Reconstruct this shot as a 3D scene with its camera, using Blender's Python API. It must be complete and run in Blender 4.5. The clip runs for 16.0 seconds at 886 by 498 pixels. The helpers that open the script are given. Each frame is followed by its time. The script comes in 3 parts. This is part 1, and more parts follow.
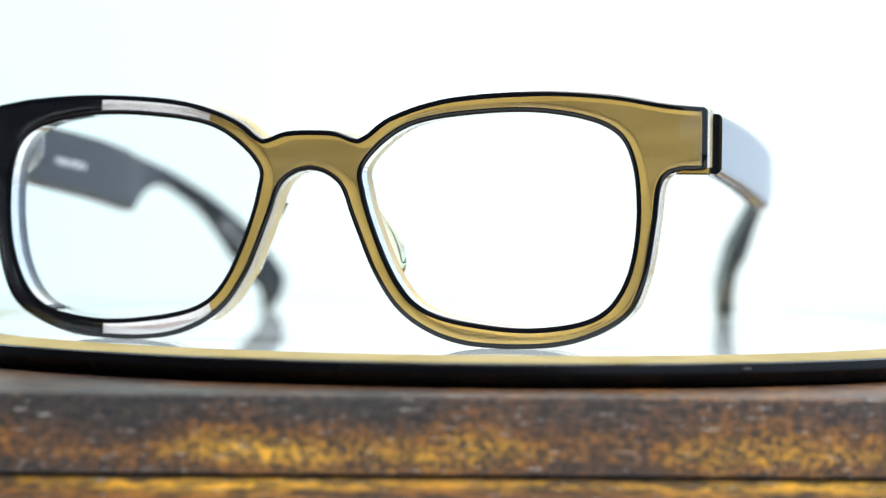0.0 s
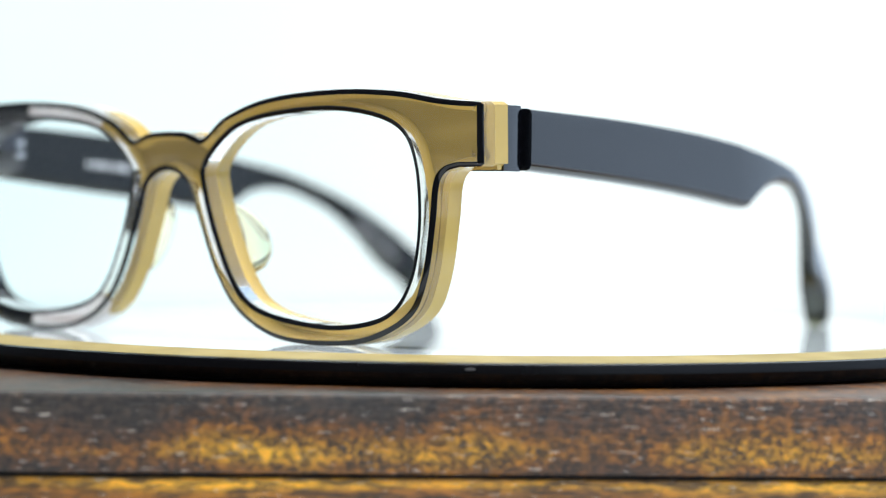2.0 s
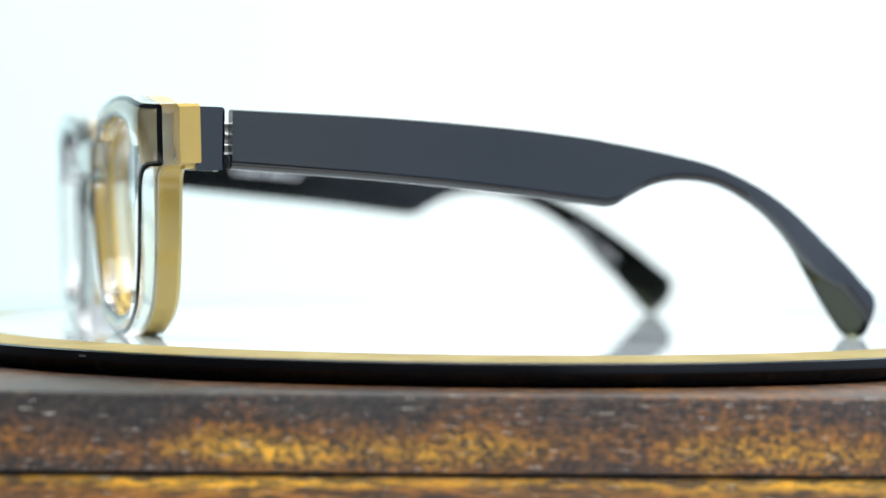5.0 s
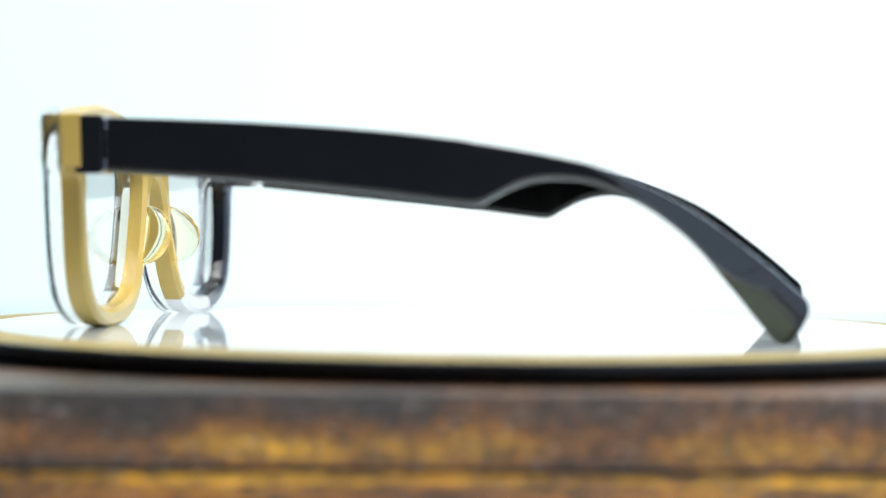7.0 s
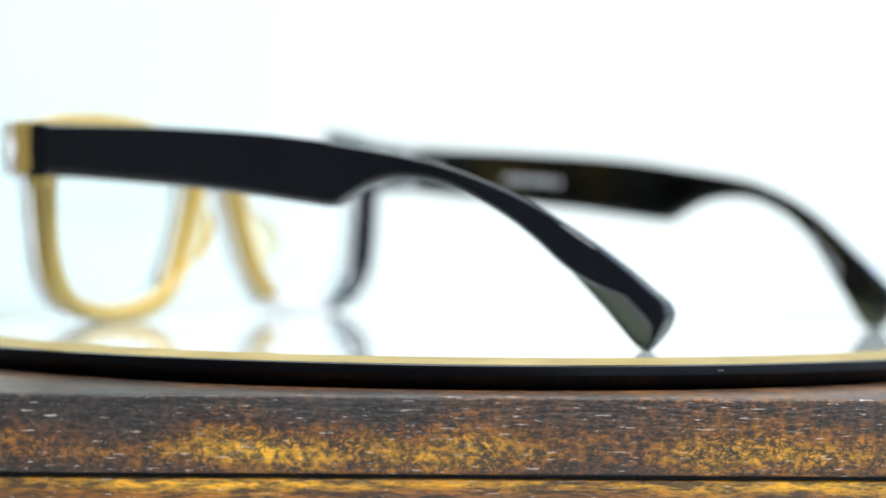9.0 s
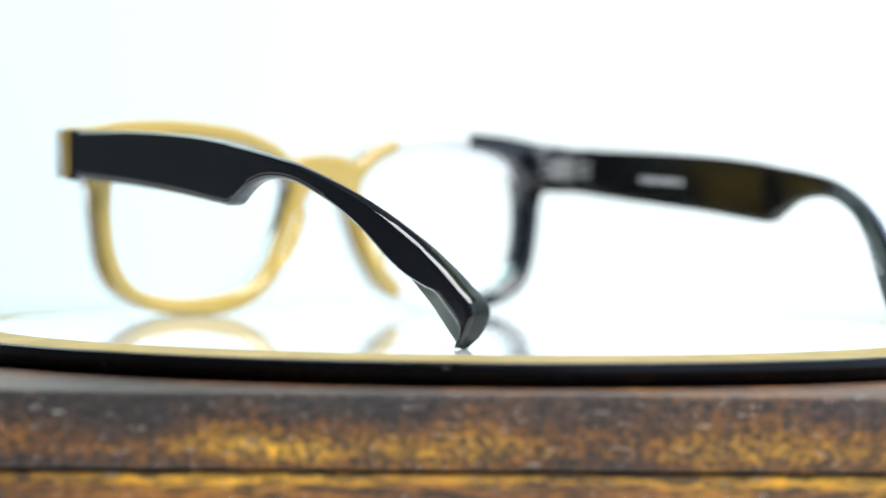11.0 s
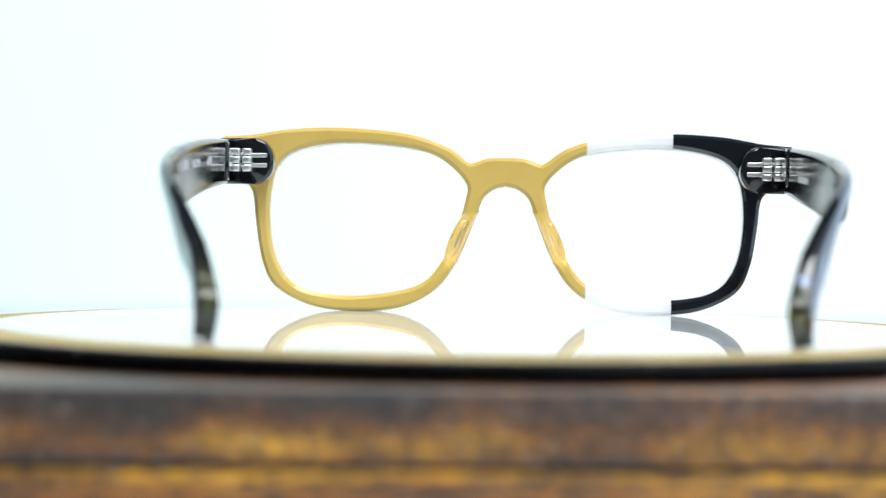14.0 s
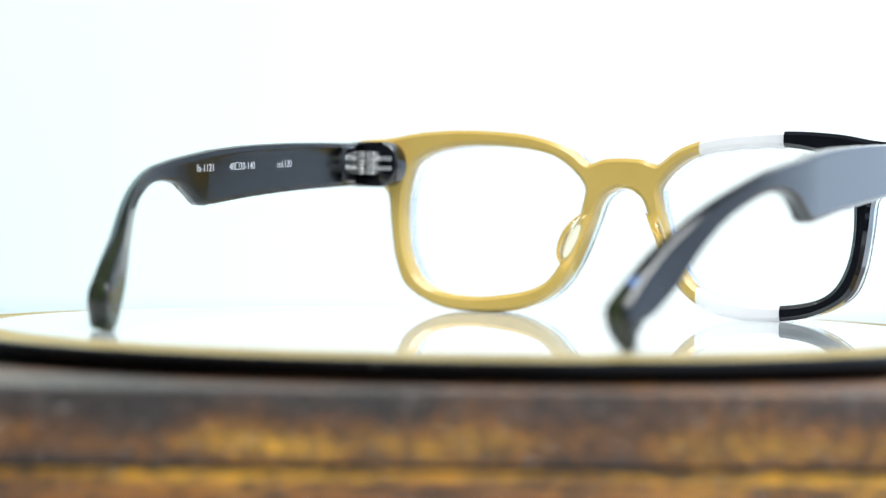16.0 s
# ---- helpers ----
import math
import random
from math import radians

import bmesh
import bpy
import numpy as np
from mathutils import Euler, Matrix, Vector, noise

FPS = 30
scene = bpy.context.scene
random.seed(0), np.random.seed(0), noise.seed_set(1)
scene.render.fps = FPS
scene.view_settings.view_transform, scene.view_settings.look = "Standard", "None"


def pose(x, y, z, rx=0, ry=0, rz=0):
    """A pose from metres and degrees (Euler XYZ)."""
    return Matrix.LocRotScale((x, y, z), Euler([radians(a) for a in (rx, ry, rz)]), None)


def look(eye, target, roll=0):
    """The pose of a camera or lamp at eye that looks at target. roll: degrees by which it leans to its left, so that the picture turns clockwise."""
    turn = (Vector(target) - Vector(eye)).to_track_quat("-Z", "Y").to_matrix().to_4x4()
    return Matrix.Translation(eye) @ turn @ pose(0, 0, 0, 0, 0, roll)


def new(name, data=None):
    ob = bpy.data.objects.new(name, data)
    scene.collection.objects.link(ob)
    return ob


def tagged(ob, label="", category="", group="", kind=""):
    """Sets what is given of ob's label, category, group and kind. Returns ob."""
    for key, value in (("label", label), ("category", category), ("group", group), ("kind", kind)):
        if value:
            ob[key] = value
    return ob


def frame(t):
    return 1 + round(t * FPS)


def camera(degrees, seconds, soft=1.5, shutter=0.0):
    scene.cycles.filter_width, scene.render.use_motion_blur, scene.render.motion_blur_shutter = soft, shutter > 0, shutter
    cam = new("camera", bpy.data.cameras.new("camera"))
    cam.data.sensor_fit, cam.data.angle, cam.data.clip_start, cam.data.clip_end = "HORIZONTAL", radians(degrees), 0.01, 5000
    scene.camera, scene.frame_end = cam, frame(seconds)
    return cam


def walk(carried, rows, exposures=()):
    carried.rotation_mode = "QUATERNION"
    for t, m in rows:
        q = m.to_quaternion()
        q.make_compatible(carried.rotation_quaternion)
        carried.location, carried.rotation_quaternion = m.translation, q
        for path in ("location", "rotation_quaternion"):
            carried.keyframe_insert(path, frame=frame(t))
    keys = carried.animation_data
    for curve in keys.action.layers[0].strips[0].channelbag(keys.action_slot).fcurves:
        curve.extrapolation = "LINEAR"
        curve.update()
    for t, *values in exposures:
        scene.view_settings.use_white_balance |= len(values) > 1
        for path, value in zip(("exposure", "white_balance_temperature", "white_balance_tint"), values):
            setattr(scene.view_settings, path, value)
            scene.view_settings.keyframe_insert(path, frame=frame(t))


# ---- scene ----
from mathutils.bvhtree import BVHTree

# All plan numbers below are in centimetres; CM turns them into metres.
CM = 0.01
cam = camera(21.72, 16.0, soft=1.2)
cam.data.dof.use_dof = True
cam.data.dof.aperture_fstop = 9.5
EYE = Vector((0, -48.77, 2.326)) * CM


def stand(near, pitch, yaw, roll):
    """The camera on its stand; each turn of the focus ring shifts and tilts it a little."""
    way = Vector((yaw, 1.0, -pitch))
    eye = EYE + way * (48.77 * CM * (1 - near))
    return look(eye, eye + way, math.degrees(roll))


NEAR_A = stand(0.9840, 0.01493, -0.00816, 0.01236)
FAR_A = stand(1.0060, 0.01423, -0.00979, 0.01200)
NEAR_B = stand(0.9974, 0.01331, -0.00785, 0.01154)
FAR_B = stand(1.0178, 0.01404, -0.00829, 0.01383)
MID_B = stand(1.0080, 0.01370, -0.00850, 0.01180)
walk(cam, [(0.0, NEAR_A), (4.4, NEAR_A), (6.0, FAR_A), (7.9, FAR_A), (8.2, NEAR_B), (9.4, NEAR_B), (10.6, MID_B), (11.4, MID_B),
           (11.8, NEAR_B), (12.4, NEAR_B), (13.2, FAR_B), (16.0, FAR_B)])

# the plane of focus, pulled by hand between the near and the far parts
focus_mark = new("focus_mark")
cam.data.dof.focus_object = focus_mark
FOCUS = [(0.0, -7.9), (1.2, -8.4), (2.5, -9.4), (4.2, -9.6), (6.2, -4.5), (6.8, -1.0), (7.3, 4.2), (7.9, 4.2), (8.3, -5.5), (8.8, -11.0), (9.2, -11.2), (10.6, -6.8),
         (11.4, -6.3), (11.8, -11.2), (12.1, -10.4), (12.6, -7.5), (13.3, 5.0), (16.0, 3.2)]

# ---------- light ----------
world = bpy.data.worlds.new("room_air")
scene.world = world
world.use_nodes = True
world.node_tree.nodes["Background"].inputs[0].default_value = (0.75, 0.88, 1.0, 1)
world.node_tree.nodes["Background"].inputs[1].default_value = 0.07


def area_lamp(name, eye, target, w, h, power, colour):
    data = bpy.data.lights.new(name, "AREA")
    data.shape, data.size, data.size_y, data.energy, data.color = "RECTANGLE", w, h, power, colour
    ob = new(name, data)
    ob.matrix_world = look(eye, target)
    return ob


area_lamp("softbox_top", (0.10, -0.25, 0.80), (0.04, -0.06, 0.02), 0.7, 0.62, 13.4, (0.97, 0.99, 1.0))


# ---------- materials ----------
def nodes_of(name):
    m = bpy.data.materials.new(name)
    m.use_nodes = True
    nt = m.node_tree
    return m, nt, nt.nodes["Principled BSDF"]


def add(nt, kind, **values):
    n = nt.nodes.new(kind)
    for k, v in values.items():
        n.inputs[k].default_value = v
    return n


def noise_tex(nt, scale, detail=4.0, stretch=(1, 1, 1), rough=0.55):
    co = nt.nodes.new("ShaderNodeTexCoord")
    mp = nt.nodes.new("ShaderNodeMapping")
    mp.inputs["Scale"].default_value = stretch
    nt.links.new(co.outputs["Object"], mp.inputs["Vector"])
    n = add(nt, "ShaderNodeTexNoise", Scale=scale, Detail=detail, Roughness=rough)
    nt.links.new(mp.outputs["Vector"], n.inputs["Vector"])
    return n


def ramp(nt, source, stops):
    r = nt.nodes.new("ShaderNodeValToRGB")
    e = r.color_ramp.elements
    while len(e) < len(stops):
        e.new(0.5)
    for i, (at, col) in enumerate(stops):
        e[i].position, e[i].color = at, (*col, 1)
    nt.links.new(source, r.inputs["Fac"])
    return r


def bump(nt, bsdf, source, strength, distance):
    b = add(nt, "ShaderNodeBump", Strength=strength, Distance=distance)
    nt.links.new(source, b.inputs["Height"])
    nt.links.new(b.outputs["Normal"], bsdf.inputs["Normal"])


def acetate(name, dark, light, rough=0.08, scale=60, stretch=(1, 1, 1), ior=1.49, coat=0.0):
    """Polished cellulose acetate with a faint cloudy figure and fine polishing marks."""
    m, nt, b = nodes_of(name)
    n = noise_tex(nt, scale, 3.0, stretch)
    r = ramp(nt, n.outputs["Fac"], [(0.3, dark), (0.7, light)])
    nt.links.new(r.outputs["Color"], b.inputs["Base Color"])
    fine = noise_tex(nt, 900, 3.0)
    rr = ramp(nt, fine.outputs["Fac"], [(0.3, (rough * 0.7,) * 3), (0.8, (rough * 1.6,) * 3)])
    nt.links.new(rr.outputs["Color"], b.inputs["Roughness"])
    b.inputs["IOR"].default_value = ior
    b.inputs["Coat Weight"].default_value = coat
    b.inputs["Coat Roughness"].default_value = 0.03
    soft = noise_tex(nt, 140, 2.0)
    bump(nt, b, soft.outputs["Fac"], 0.03, 0.0004)
    return m


def clear(name, ior=1.49, tint=(1, 1, 1), rough=0.0, coat=0.0):
    m, nt, b = nodes_of(name)
    b.inputs["Base Color"].default_value = (*tint, 1)
    b.inputs["Transmission Weight"].default_value = 1.0
    b.inputs["Roughness"].default_value = rough
    b.inputs["IOR"].default_value = ior
    b.inputs["Coat Weight"].default_value = coat
    b.inputs["Coat IOR"].default_value = 1.5
    b.inputs["Coat Roughness"].default_value = 0.02
    return m


def plain(name, dark, light, rough, metal=0.0, scale=30, stretch=(1, 1, 1), bumps=0.0, bump_scale=400):
    m, nt, b = nodes_of(name)
    n = noise_tex(nt, scale, 4.0, stretch)
    r = ramp(nt, n.outputs["Fac"], [(0.3, dark), (0.7, light)])
    nt.links.new(r.outputs["Color"], b.inputs["Base Color"])
    b.inputs["Roughness"].default_value = rough
    b.inputs["Metallic"].default_value = metal
    if bumps:
        f = noise_tex(nt, bump_scale, 3.0, stretch)
        bump(nt, b, f.outputs["Fac"], bumps, 0.0005)
    return m


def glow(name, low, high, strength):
    """A paper whose lighting is given as its own glow, a little dimmer to the left and bluish to the right."""
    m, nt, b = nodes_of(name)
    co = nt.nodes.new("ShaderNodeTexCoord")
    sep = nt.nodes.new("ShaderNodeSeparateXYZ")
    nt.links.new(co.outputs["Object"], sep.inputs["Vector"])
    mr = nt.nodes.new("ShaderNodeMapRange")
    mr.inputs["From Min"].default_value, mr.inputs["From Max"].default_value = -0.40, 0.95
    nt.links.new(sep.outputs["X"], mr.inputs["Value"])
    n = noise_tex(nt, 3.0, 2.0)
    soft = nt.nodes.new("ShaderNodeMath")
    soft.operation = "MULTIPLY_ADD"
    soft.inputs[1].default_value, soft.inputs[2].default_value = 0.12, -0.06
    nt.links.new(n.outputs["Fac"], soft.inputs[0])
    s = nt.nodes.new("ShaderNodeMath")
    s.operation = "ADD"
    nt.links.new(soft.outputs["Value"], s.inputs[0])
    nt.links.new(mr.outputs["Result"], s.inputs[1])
    # the bluish last stop stands in for daylight from the right
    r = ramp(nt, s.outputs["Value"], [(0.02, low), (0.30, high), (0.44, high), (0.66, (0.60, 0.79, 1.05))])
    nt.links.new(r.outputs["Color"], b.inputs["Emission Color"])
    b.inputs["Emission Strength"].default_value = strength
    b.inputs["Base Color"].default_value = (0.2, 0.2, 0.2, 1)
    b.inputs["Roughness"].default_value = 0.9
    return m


def wood(name, seed, low, high, warm=0.0, curled=0.95, stretch=1.0):
    """Oiled dark hardwood: long grain streaks, an amber band set by height, a painted sheen to the right, open pores
    with bumps and painted glints.
    """
    m, nt, b = nodes_of(name)
    co = nt.nodes.new("ShaderNodeTexCoord")
    mp = nt.nodes.new("ShaderNodeMapping")
    mp.inputs["Location"].default_value = (seed + 0.085, seed * 0.37, seed * 0.11)
    mp.inputs["Scale"].default_value = (stretch, 1.0, 1.9)
    nt.links.new(co.outputs["Object"], mp.inputs["Vector"])
    cloud = add(nt, "ShaderNodeTexNoise", Scale=34.0, Detail=6.0, Roughness=0.62)
    nt.links.new(mp.outputs["Vector"], cloud.inputs["Vector"])
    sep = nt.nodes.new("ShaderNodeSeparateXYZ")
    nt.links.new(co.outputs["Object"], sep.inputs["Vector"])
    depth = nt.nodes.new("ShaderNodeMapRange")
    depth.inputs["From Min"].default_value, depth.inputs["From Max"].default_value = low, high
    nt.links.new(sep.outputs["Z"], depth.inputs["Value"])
    # tone by height: amber low down, darker at foot and upper face, top edge lifted
    height_tone = ramp(nt, depth.outputs["Result"], [(0.0, (0.30, 0.30, 0.30)), (0.13, (0.46, 0.46, 0.46)), (0.28, (0.72, 0.72, 0.72)), (0.45, (0.62, 0.62, 0.62)),
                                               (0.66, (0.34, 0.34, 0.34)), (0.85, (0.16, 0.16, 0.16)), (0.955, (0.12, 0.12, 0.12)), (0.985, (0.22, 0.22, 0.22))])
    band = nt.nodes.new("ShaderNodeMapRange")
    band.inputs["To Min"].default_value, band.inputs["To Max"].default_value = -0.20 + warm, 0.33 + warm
    nt.links.new(height_tone.outputs["Color"], band.inputs["Value"])
    # sheen toward the right end, painted as a lift of the wood colour
    painted_sheen = nt.nodes.new("ShaderNodeMapRange")
    painted_sheen.inputs["From Min"].default_value, painted_sheen.inputs["From Max"].default_value = -0.09, 0.08
    painted_sheen.inputs["To Min"].default_value, painted_sheen.inputs["To Max"].default_value = -0.07, 0.08
    nt.links.new(sep.outputs["X"], painted_sheen.inputs["Value"])
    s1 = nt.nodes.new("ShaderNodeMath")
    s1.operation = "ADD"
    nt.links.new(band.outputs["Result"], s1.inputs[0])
    nt.links.new(painted_sheen.outputs["Result"], s1.inputs[1])
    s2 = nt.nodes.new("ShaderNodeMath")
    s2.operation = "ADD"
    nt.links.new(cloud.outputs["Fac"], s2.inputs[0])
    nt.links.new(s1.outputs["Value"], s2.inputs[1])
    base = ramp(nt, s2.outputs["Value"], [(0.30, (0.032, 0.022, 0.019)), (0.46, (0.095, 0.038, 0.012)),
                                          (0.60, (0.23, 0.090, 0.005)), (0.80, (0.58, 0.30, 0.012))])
    mp2 = nt.nodes.new("ShaderNodeMapping")
    mp2.inputs["Location"].default_value = (seed, 0, 0)
    mp2.inputs["Scale"].default_value = (0.22, 1.0, 1.0)
    nt.links.new(co.outputs["Object"], mp2.inputs["Vector"])
    pores = add(nt, "ShaderNodeTexNoise", Scale=1900.0, Detail=4.0, Roughness=0.6)
    nt.links.new(mp2.outputs["Vector"], pores.inputs["Vector"])
    fleck = add(nt, "ShaderNodeTexNoise", Scale=900.0, Detail=5.0, Roughness=0.68, Distortion=0.4)
    mp3 = nt.nodes.new("ShaderNodeMapping")
    mp3.inputs["Scale"].default_value = (0.7 * stretch, 1.0, 0.9)
    nt.links.new(co.outputs["Object"], mp3.inputs["Vector"])
    nt.links.new(mp3.outputs["Vector"], fleck.inputs["Vector"])
    fr = ramp(nt, fleck.outputs["Fac"], [(0.41, (0.10, 0.085, 0.08)), (0.49, (0.90, 0.90, 0.88)), (0.60, (2.0, 1.85, 1.3))])
    mix = nt.nodes.new("ShaderNodeMix")
    mix.data_type, mix.blend_type = "RGBA", "MULTIPLY"
    mix.inputs["Factor"].default_value = 0.85
    nt.links.new(base.outputs["Color"], mix.inputs["A"])
    nt.links.new(fr.outputs["Color"], mix.inputs["B"])
    pr = ramp(nt, pores.outputs["Fac"], [(0.34, (0.14, 0.13, 0.14)), (0.44, (1, 1, 1))])
    mix2 = nt.nodes.new("ShaderNodeMix")
    mix2.data_type, mix2.blend_type = "RGBA", "MULTIPLY"
    mix2.inputs["Factor"].default_value = 0.55
    nt.links.new(mix.outputs["Result"], mix2.inputs["A"])
    nt.links.new(pr.outputs["Color"], mix2.inputs["B"])
    # curled figure: short dark strokes between blisters of the grain
    bend = add(nt, "ShaderNodeTexNoise", Scale=260.0, Detail=2.0, Roughness=0.5)
    nt.links.new(mp.outputs["Vector"], bend.inputs["Vector"])
    warp = nt.nodes.new("ShaderNodeMix")
    warp.data_type, warp.blend_type = "RGBA", "LINEAR_LIGHT"
    warp.inputs["Factor"].default_value = 0.004
    nt.links.new(co.outputs["Object"], warp.inputs["A"])
    nt.links.new(bend.outputs["Color"], warp.inputs["B"])
    cells = add(nt, "ShaderNodeTexVoronoi", Scale=520.0)
    cells.feature = "DISTANCE_TO_EDGE"
    nt.links.new(warp.outputs["Result"], cells.inputs["Vector"])
    stroke = ramp(nt, cells.outputs["Distance"], [(0.03, (0.10, 0.08, 0.075)), (0.20, (1.12, 1.1, 1.05))])
    patch = add(nt, "ShaderNodeTexNoise", Scale=150.0, Detail=3.0, Roughness=0.6)
    nt.links.new(mp.outputs["Vector"], patch.inputs["Vector"])
    where = ramp(nt, patch.outputs["Fac"], [(0.40, (0.05 * curled,) * 3), (0.56, (curled,) * 3)])
    curl = nt.nodes.new("ShaderNodeMix")
    curl.data_type, curl.blend_type = "RGBA", "MULTIPLY"
    nt.links.new(where.outputs["Color"], curl.inputs["Factor"])
    nt.links.new(mix2.outputs["Result"], curl.inputs["A"])
    nt.links.new(stroke.outputs["Color"], curl.inputs["B"])
    # glints off the pores, painted in as short pale dashes along the grain
    mp4 = nt.nodes.new("ShaderNodeMapping")
    mp4.inputs["Scale"].default_value = (0.10, 1.0, 1.0)
    mp4.inputs["Location"].default_value = (seed + 0.7, 0, 0)
    nt.links.new(co.outputs["Object"], mp4.inputs["Vector"])
    glint_dash = add(nt, "ShaderNodeTexNoise", Scale=3300.0, Detail=3.0, Roughness=0.55)
    nt.links.new(mp4.outputs["Vector"], glint_dash.inputs["Vector"])
    dr = ramp(nt, glint_dash.outputs["Fac"], [(0.655, (0, 0, 0)), (0.70, (0.9, 0.9, 0.9))])
    mix3 = nt.nodes.new("ShaderNodeMix")
    mix3.data_type = "RGBA"
    mix3.inputs["B"].default_value = (0.74, 0.66, 0.56, 1)
    nt.links.new(dr.outputs["Color"], mix3.inputs["Factor"])
    nt.links.new(curl.outputs["Result"], mix3.inputs["A"])
    nt.links.new(mix3.outputs["Result"], b.inputs["Base Color"])
    b.inputs["Roughness"].default_value = 0.42
    b.inputs["Coat Weight"].default_value = 0.28
    b.inputs["Coat Roughness"].default_value = 0.30
    bump(nt, b, pores.outputs["Fac"], 0.9, 0.0005)
    return m


def milky(m, share):
    """Lets part of the light pass through the acetate and scatter."""
    nt = m.node_tree
    b, out = nt.nodes["Principled BSDF"], nt.nodes["Material Output"]
    soft = nt.nodes.new("ShaderNodeBsdfTranslucent")
    nt.links.new(b.inputs["Base Color"].links[0].from_socket, soft.inputs["Color"])
    mix = nt.nodes.new("ShaderNodeMixShader")
    mix.inputs["Fac"].default_value = share
    nt.links.new(b.outputs["BSDF"], mix.inputs[1])
    nt.links.new(soft.outputs["BSDF"], mix.inputs[2])
    nt.links.new(mix.outputs["Shader"], out.inputs["Surface"])
    return m


GOLD = acetate("gold_acetate", (0.54, 0.365, 0.090), (0.63, 0.445, 0.130), 0.12, 35)
# OLIVE, PEARL: darker tones of GOLD, WHITE for the film added in front
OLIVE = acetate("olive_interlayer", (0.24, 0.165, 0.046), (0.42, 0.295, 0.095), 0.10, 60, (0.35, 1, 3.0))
WHITE = acetate("white_acetate", (0.96, 0.95, 0.95), (0.99, 0.985, 0.98), 0.12, 35)
PEARL = acetate("pearl_interlayer", (0.60, 0.52, 0.50), (0.68, 0.61, 0.59), 0.12, 45)
milky(WHITE, 0.45), milky(PEARL, 0.35)
BLACK = acetate("black_acetate", (0.0035, 0.004, 0.006), (0.007, 0.0075, 0.010), 0.05, 40, coat=0.6)
EDGE = acetate("black_edge_line", (0.002, 0.002, 0.003), (0.004, 0.004, 0.006), 0.07, 40, ior=1.48)
SMOKE = clear("smoke_acetate", 1.47, (0.040, 0.043, 0.018), 0.13)
CRYSTAL = clear("crystal_acetate", 1.20, (1.0, 0.985, 0.97), 0.06, 0.8)
RESIN = clear("pad_resin", 1.46, (1.0, 0.94, 0.70))
LENS = clear("lens_glass", 1.2, coat=0.3)
STEEL = plain("hinge_steel", (0.70, 0.69, 0.67), (0.86, 0.85, 0.84), 0.36, 1.0, 200)
PEARLY = plain("pale_inlay", (0.12, 0.20, 0.40), (0.17, 0.27, 0.50), 0.15, 0.0, 120)
PRINT = plain("silver_print", (0.58, 0.59, 0.61), (0.68, 0.69, 0.71), 0.45, 0.0, 200)
DISC = plain("opal_glass", (0.66, 0.72, 0.73), (0.71, 0.76, 0.77), 0.02, 0.0, 12)
RING = plain("gold_paint", (0.33, 0.255, 0.10), (0.45, 0.355, 0.155), 0.50, 0.0, 90, (1, 1, 1), 0.08, 900)
RING.node_tree.nodes["Principled BSDF"].inputs["IOR"].default_value = 1.12
NICK = plain("scuffed_plastic", (0.06, 0.06, 0.06), (0.10, 0.10, 0.10), 0.6, 0.0, 300)
RIM = plain("black_plastic", (0.003, 0.003, 0.004), (0.006, 0.006, 0.007), 0.26, 0.0, 40, (1, 1, 1), 0.05, 700)
RIM.node_tree.nodes["Principled BSDF"].inputs["IOR"].default_value = 1.3
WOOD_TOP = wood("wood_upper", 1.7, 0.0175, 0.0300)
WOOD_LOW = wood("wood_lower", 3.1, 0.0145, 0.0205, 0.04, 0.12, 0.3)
PAPER = glow("glowing_paper", (0.66, 0.945, 0.97), (0.895, 1.0, 1.0), 0.99)
TABLE = plain("white_table", (0.72, 0.74, 0.75), (0.80, 0.81, 0.82), 0.45, 0.0, 20)
WALL = plain("grey_wall", (0.42, 0.43, 0.45), (0.48, 0.49, 0.51), 0.9, 0.0, 3)


# ---------- helpers ----------
def link(name, bm, material, parent=None, label="", smooth=True, angle=35):
    me = bpy.data.meshes.new(name)
    bmesh.ops.recalc_face_normals(bm, faces=bm.faces)
    bm.to_mesh(me)
    bm.free()
    if smooth:
        me.polygons.foreach_set("use_smooth", [True] * len(me.polygons))
        me.set_sharp_from_angle(angle=radians(angle))
    me.materials.append(material)
    ob = new(name, me)
    if parent is not None:
        ob.parent = parent
    if label:
        tagged(ob, label)
    return ob


def catmull(points, steps, closed=False):
    """A smooth line through control points of any dimension."""
    n = len(points)
    pts = [np.array(p, float) for p in points]
    out = []
    for i in range(n if closed else n - 1):
        if closed:
            a, b, c, d = (pts[(i + k) % n] for k in (-1, 0, 1, 2))
        else:
            a, b, c, d = pts[max(i - 1, 0)], pts[i], pts[i + 1], pts[min(i + 2, n - 1)]
        for s in range(steps):
            u = s / steps
            out.append(0.5 * (2 * b + (c - a) * u + (2 * a - 5 * b + 4 * c - d) * u * u + (3 * b - a - 3 * c + d) * u ** 3))
    if not closed:
        out.append(pts[-1])
    return out


def box_bm(x0, x1, y0, y1, z0, z1, bevel=0.0, seg=2):
    bm = bmesh.new()
    bmesh.ops.create_cube(bm, size=1)
    bmesh.ops.scale(bm, vec=((x1 - x0) * CM, (y1 - y0) * CM, (z1 - z0) * CM), verts=bm.verts)
    bmesh.ops.translate(bm, vec=((x0 + x1) / 2 * CM, (y0 + y1) / 2 * CM, (z0 + z1) / 2 * CM), verts=bm.verts)
    if bevel:
        bmesh.ops.bevel(bm, geom=bm.edges[:], offset=bevel * CM, segments=seg, affect="EDGES", profile=0.5)
    return bm


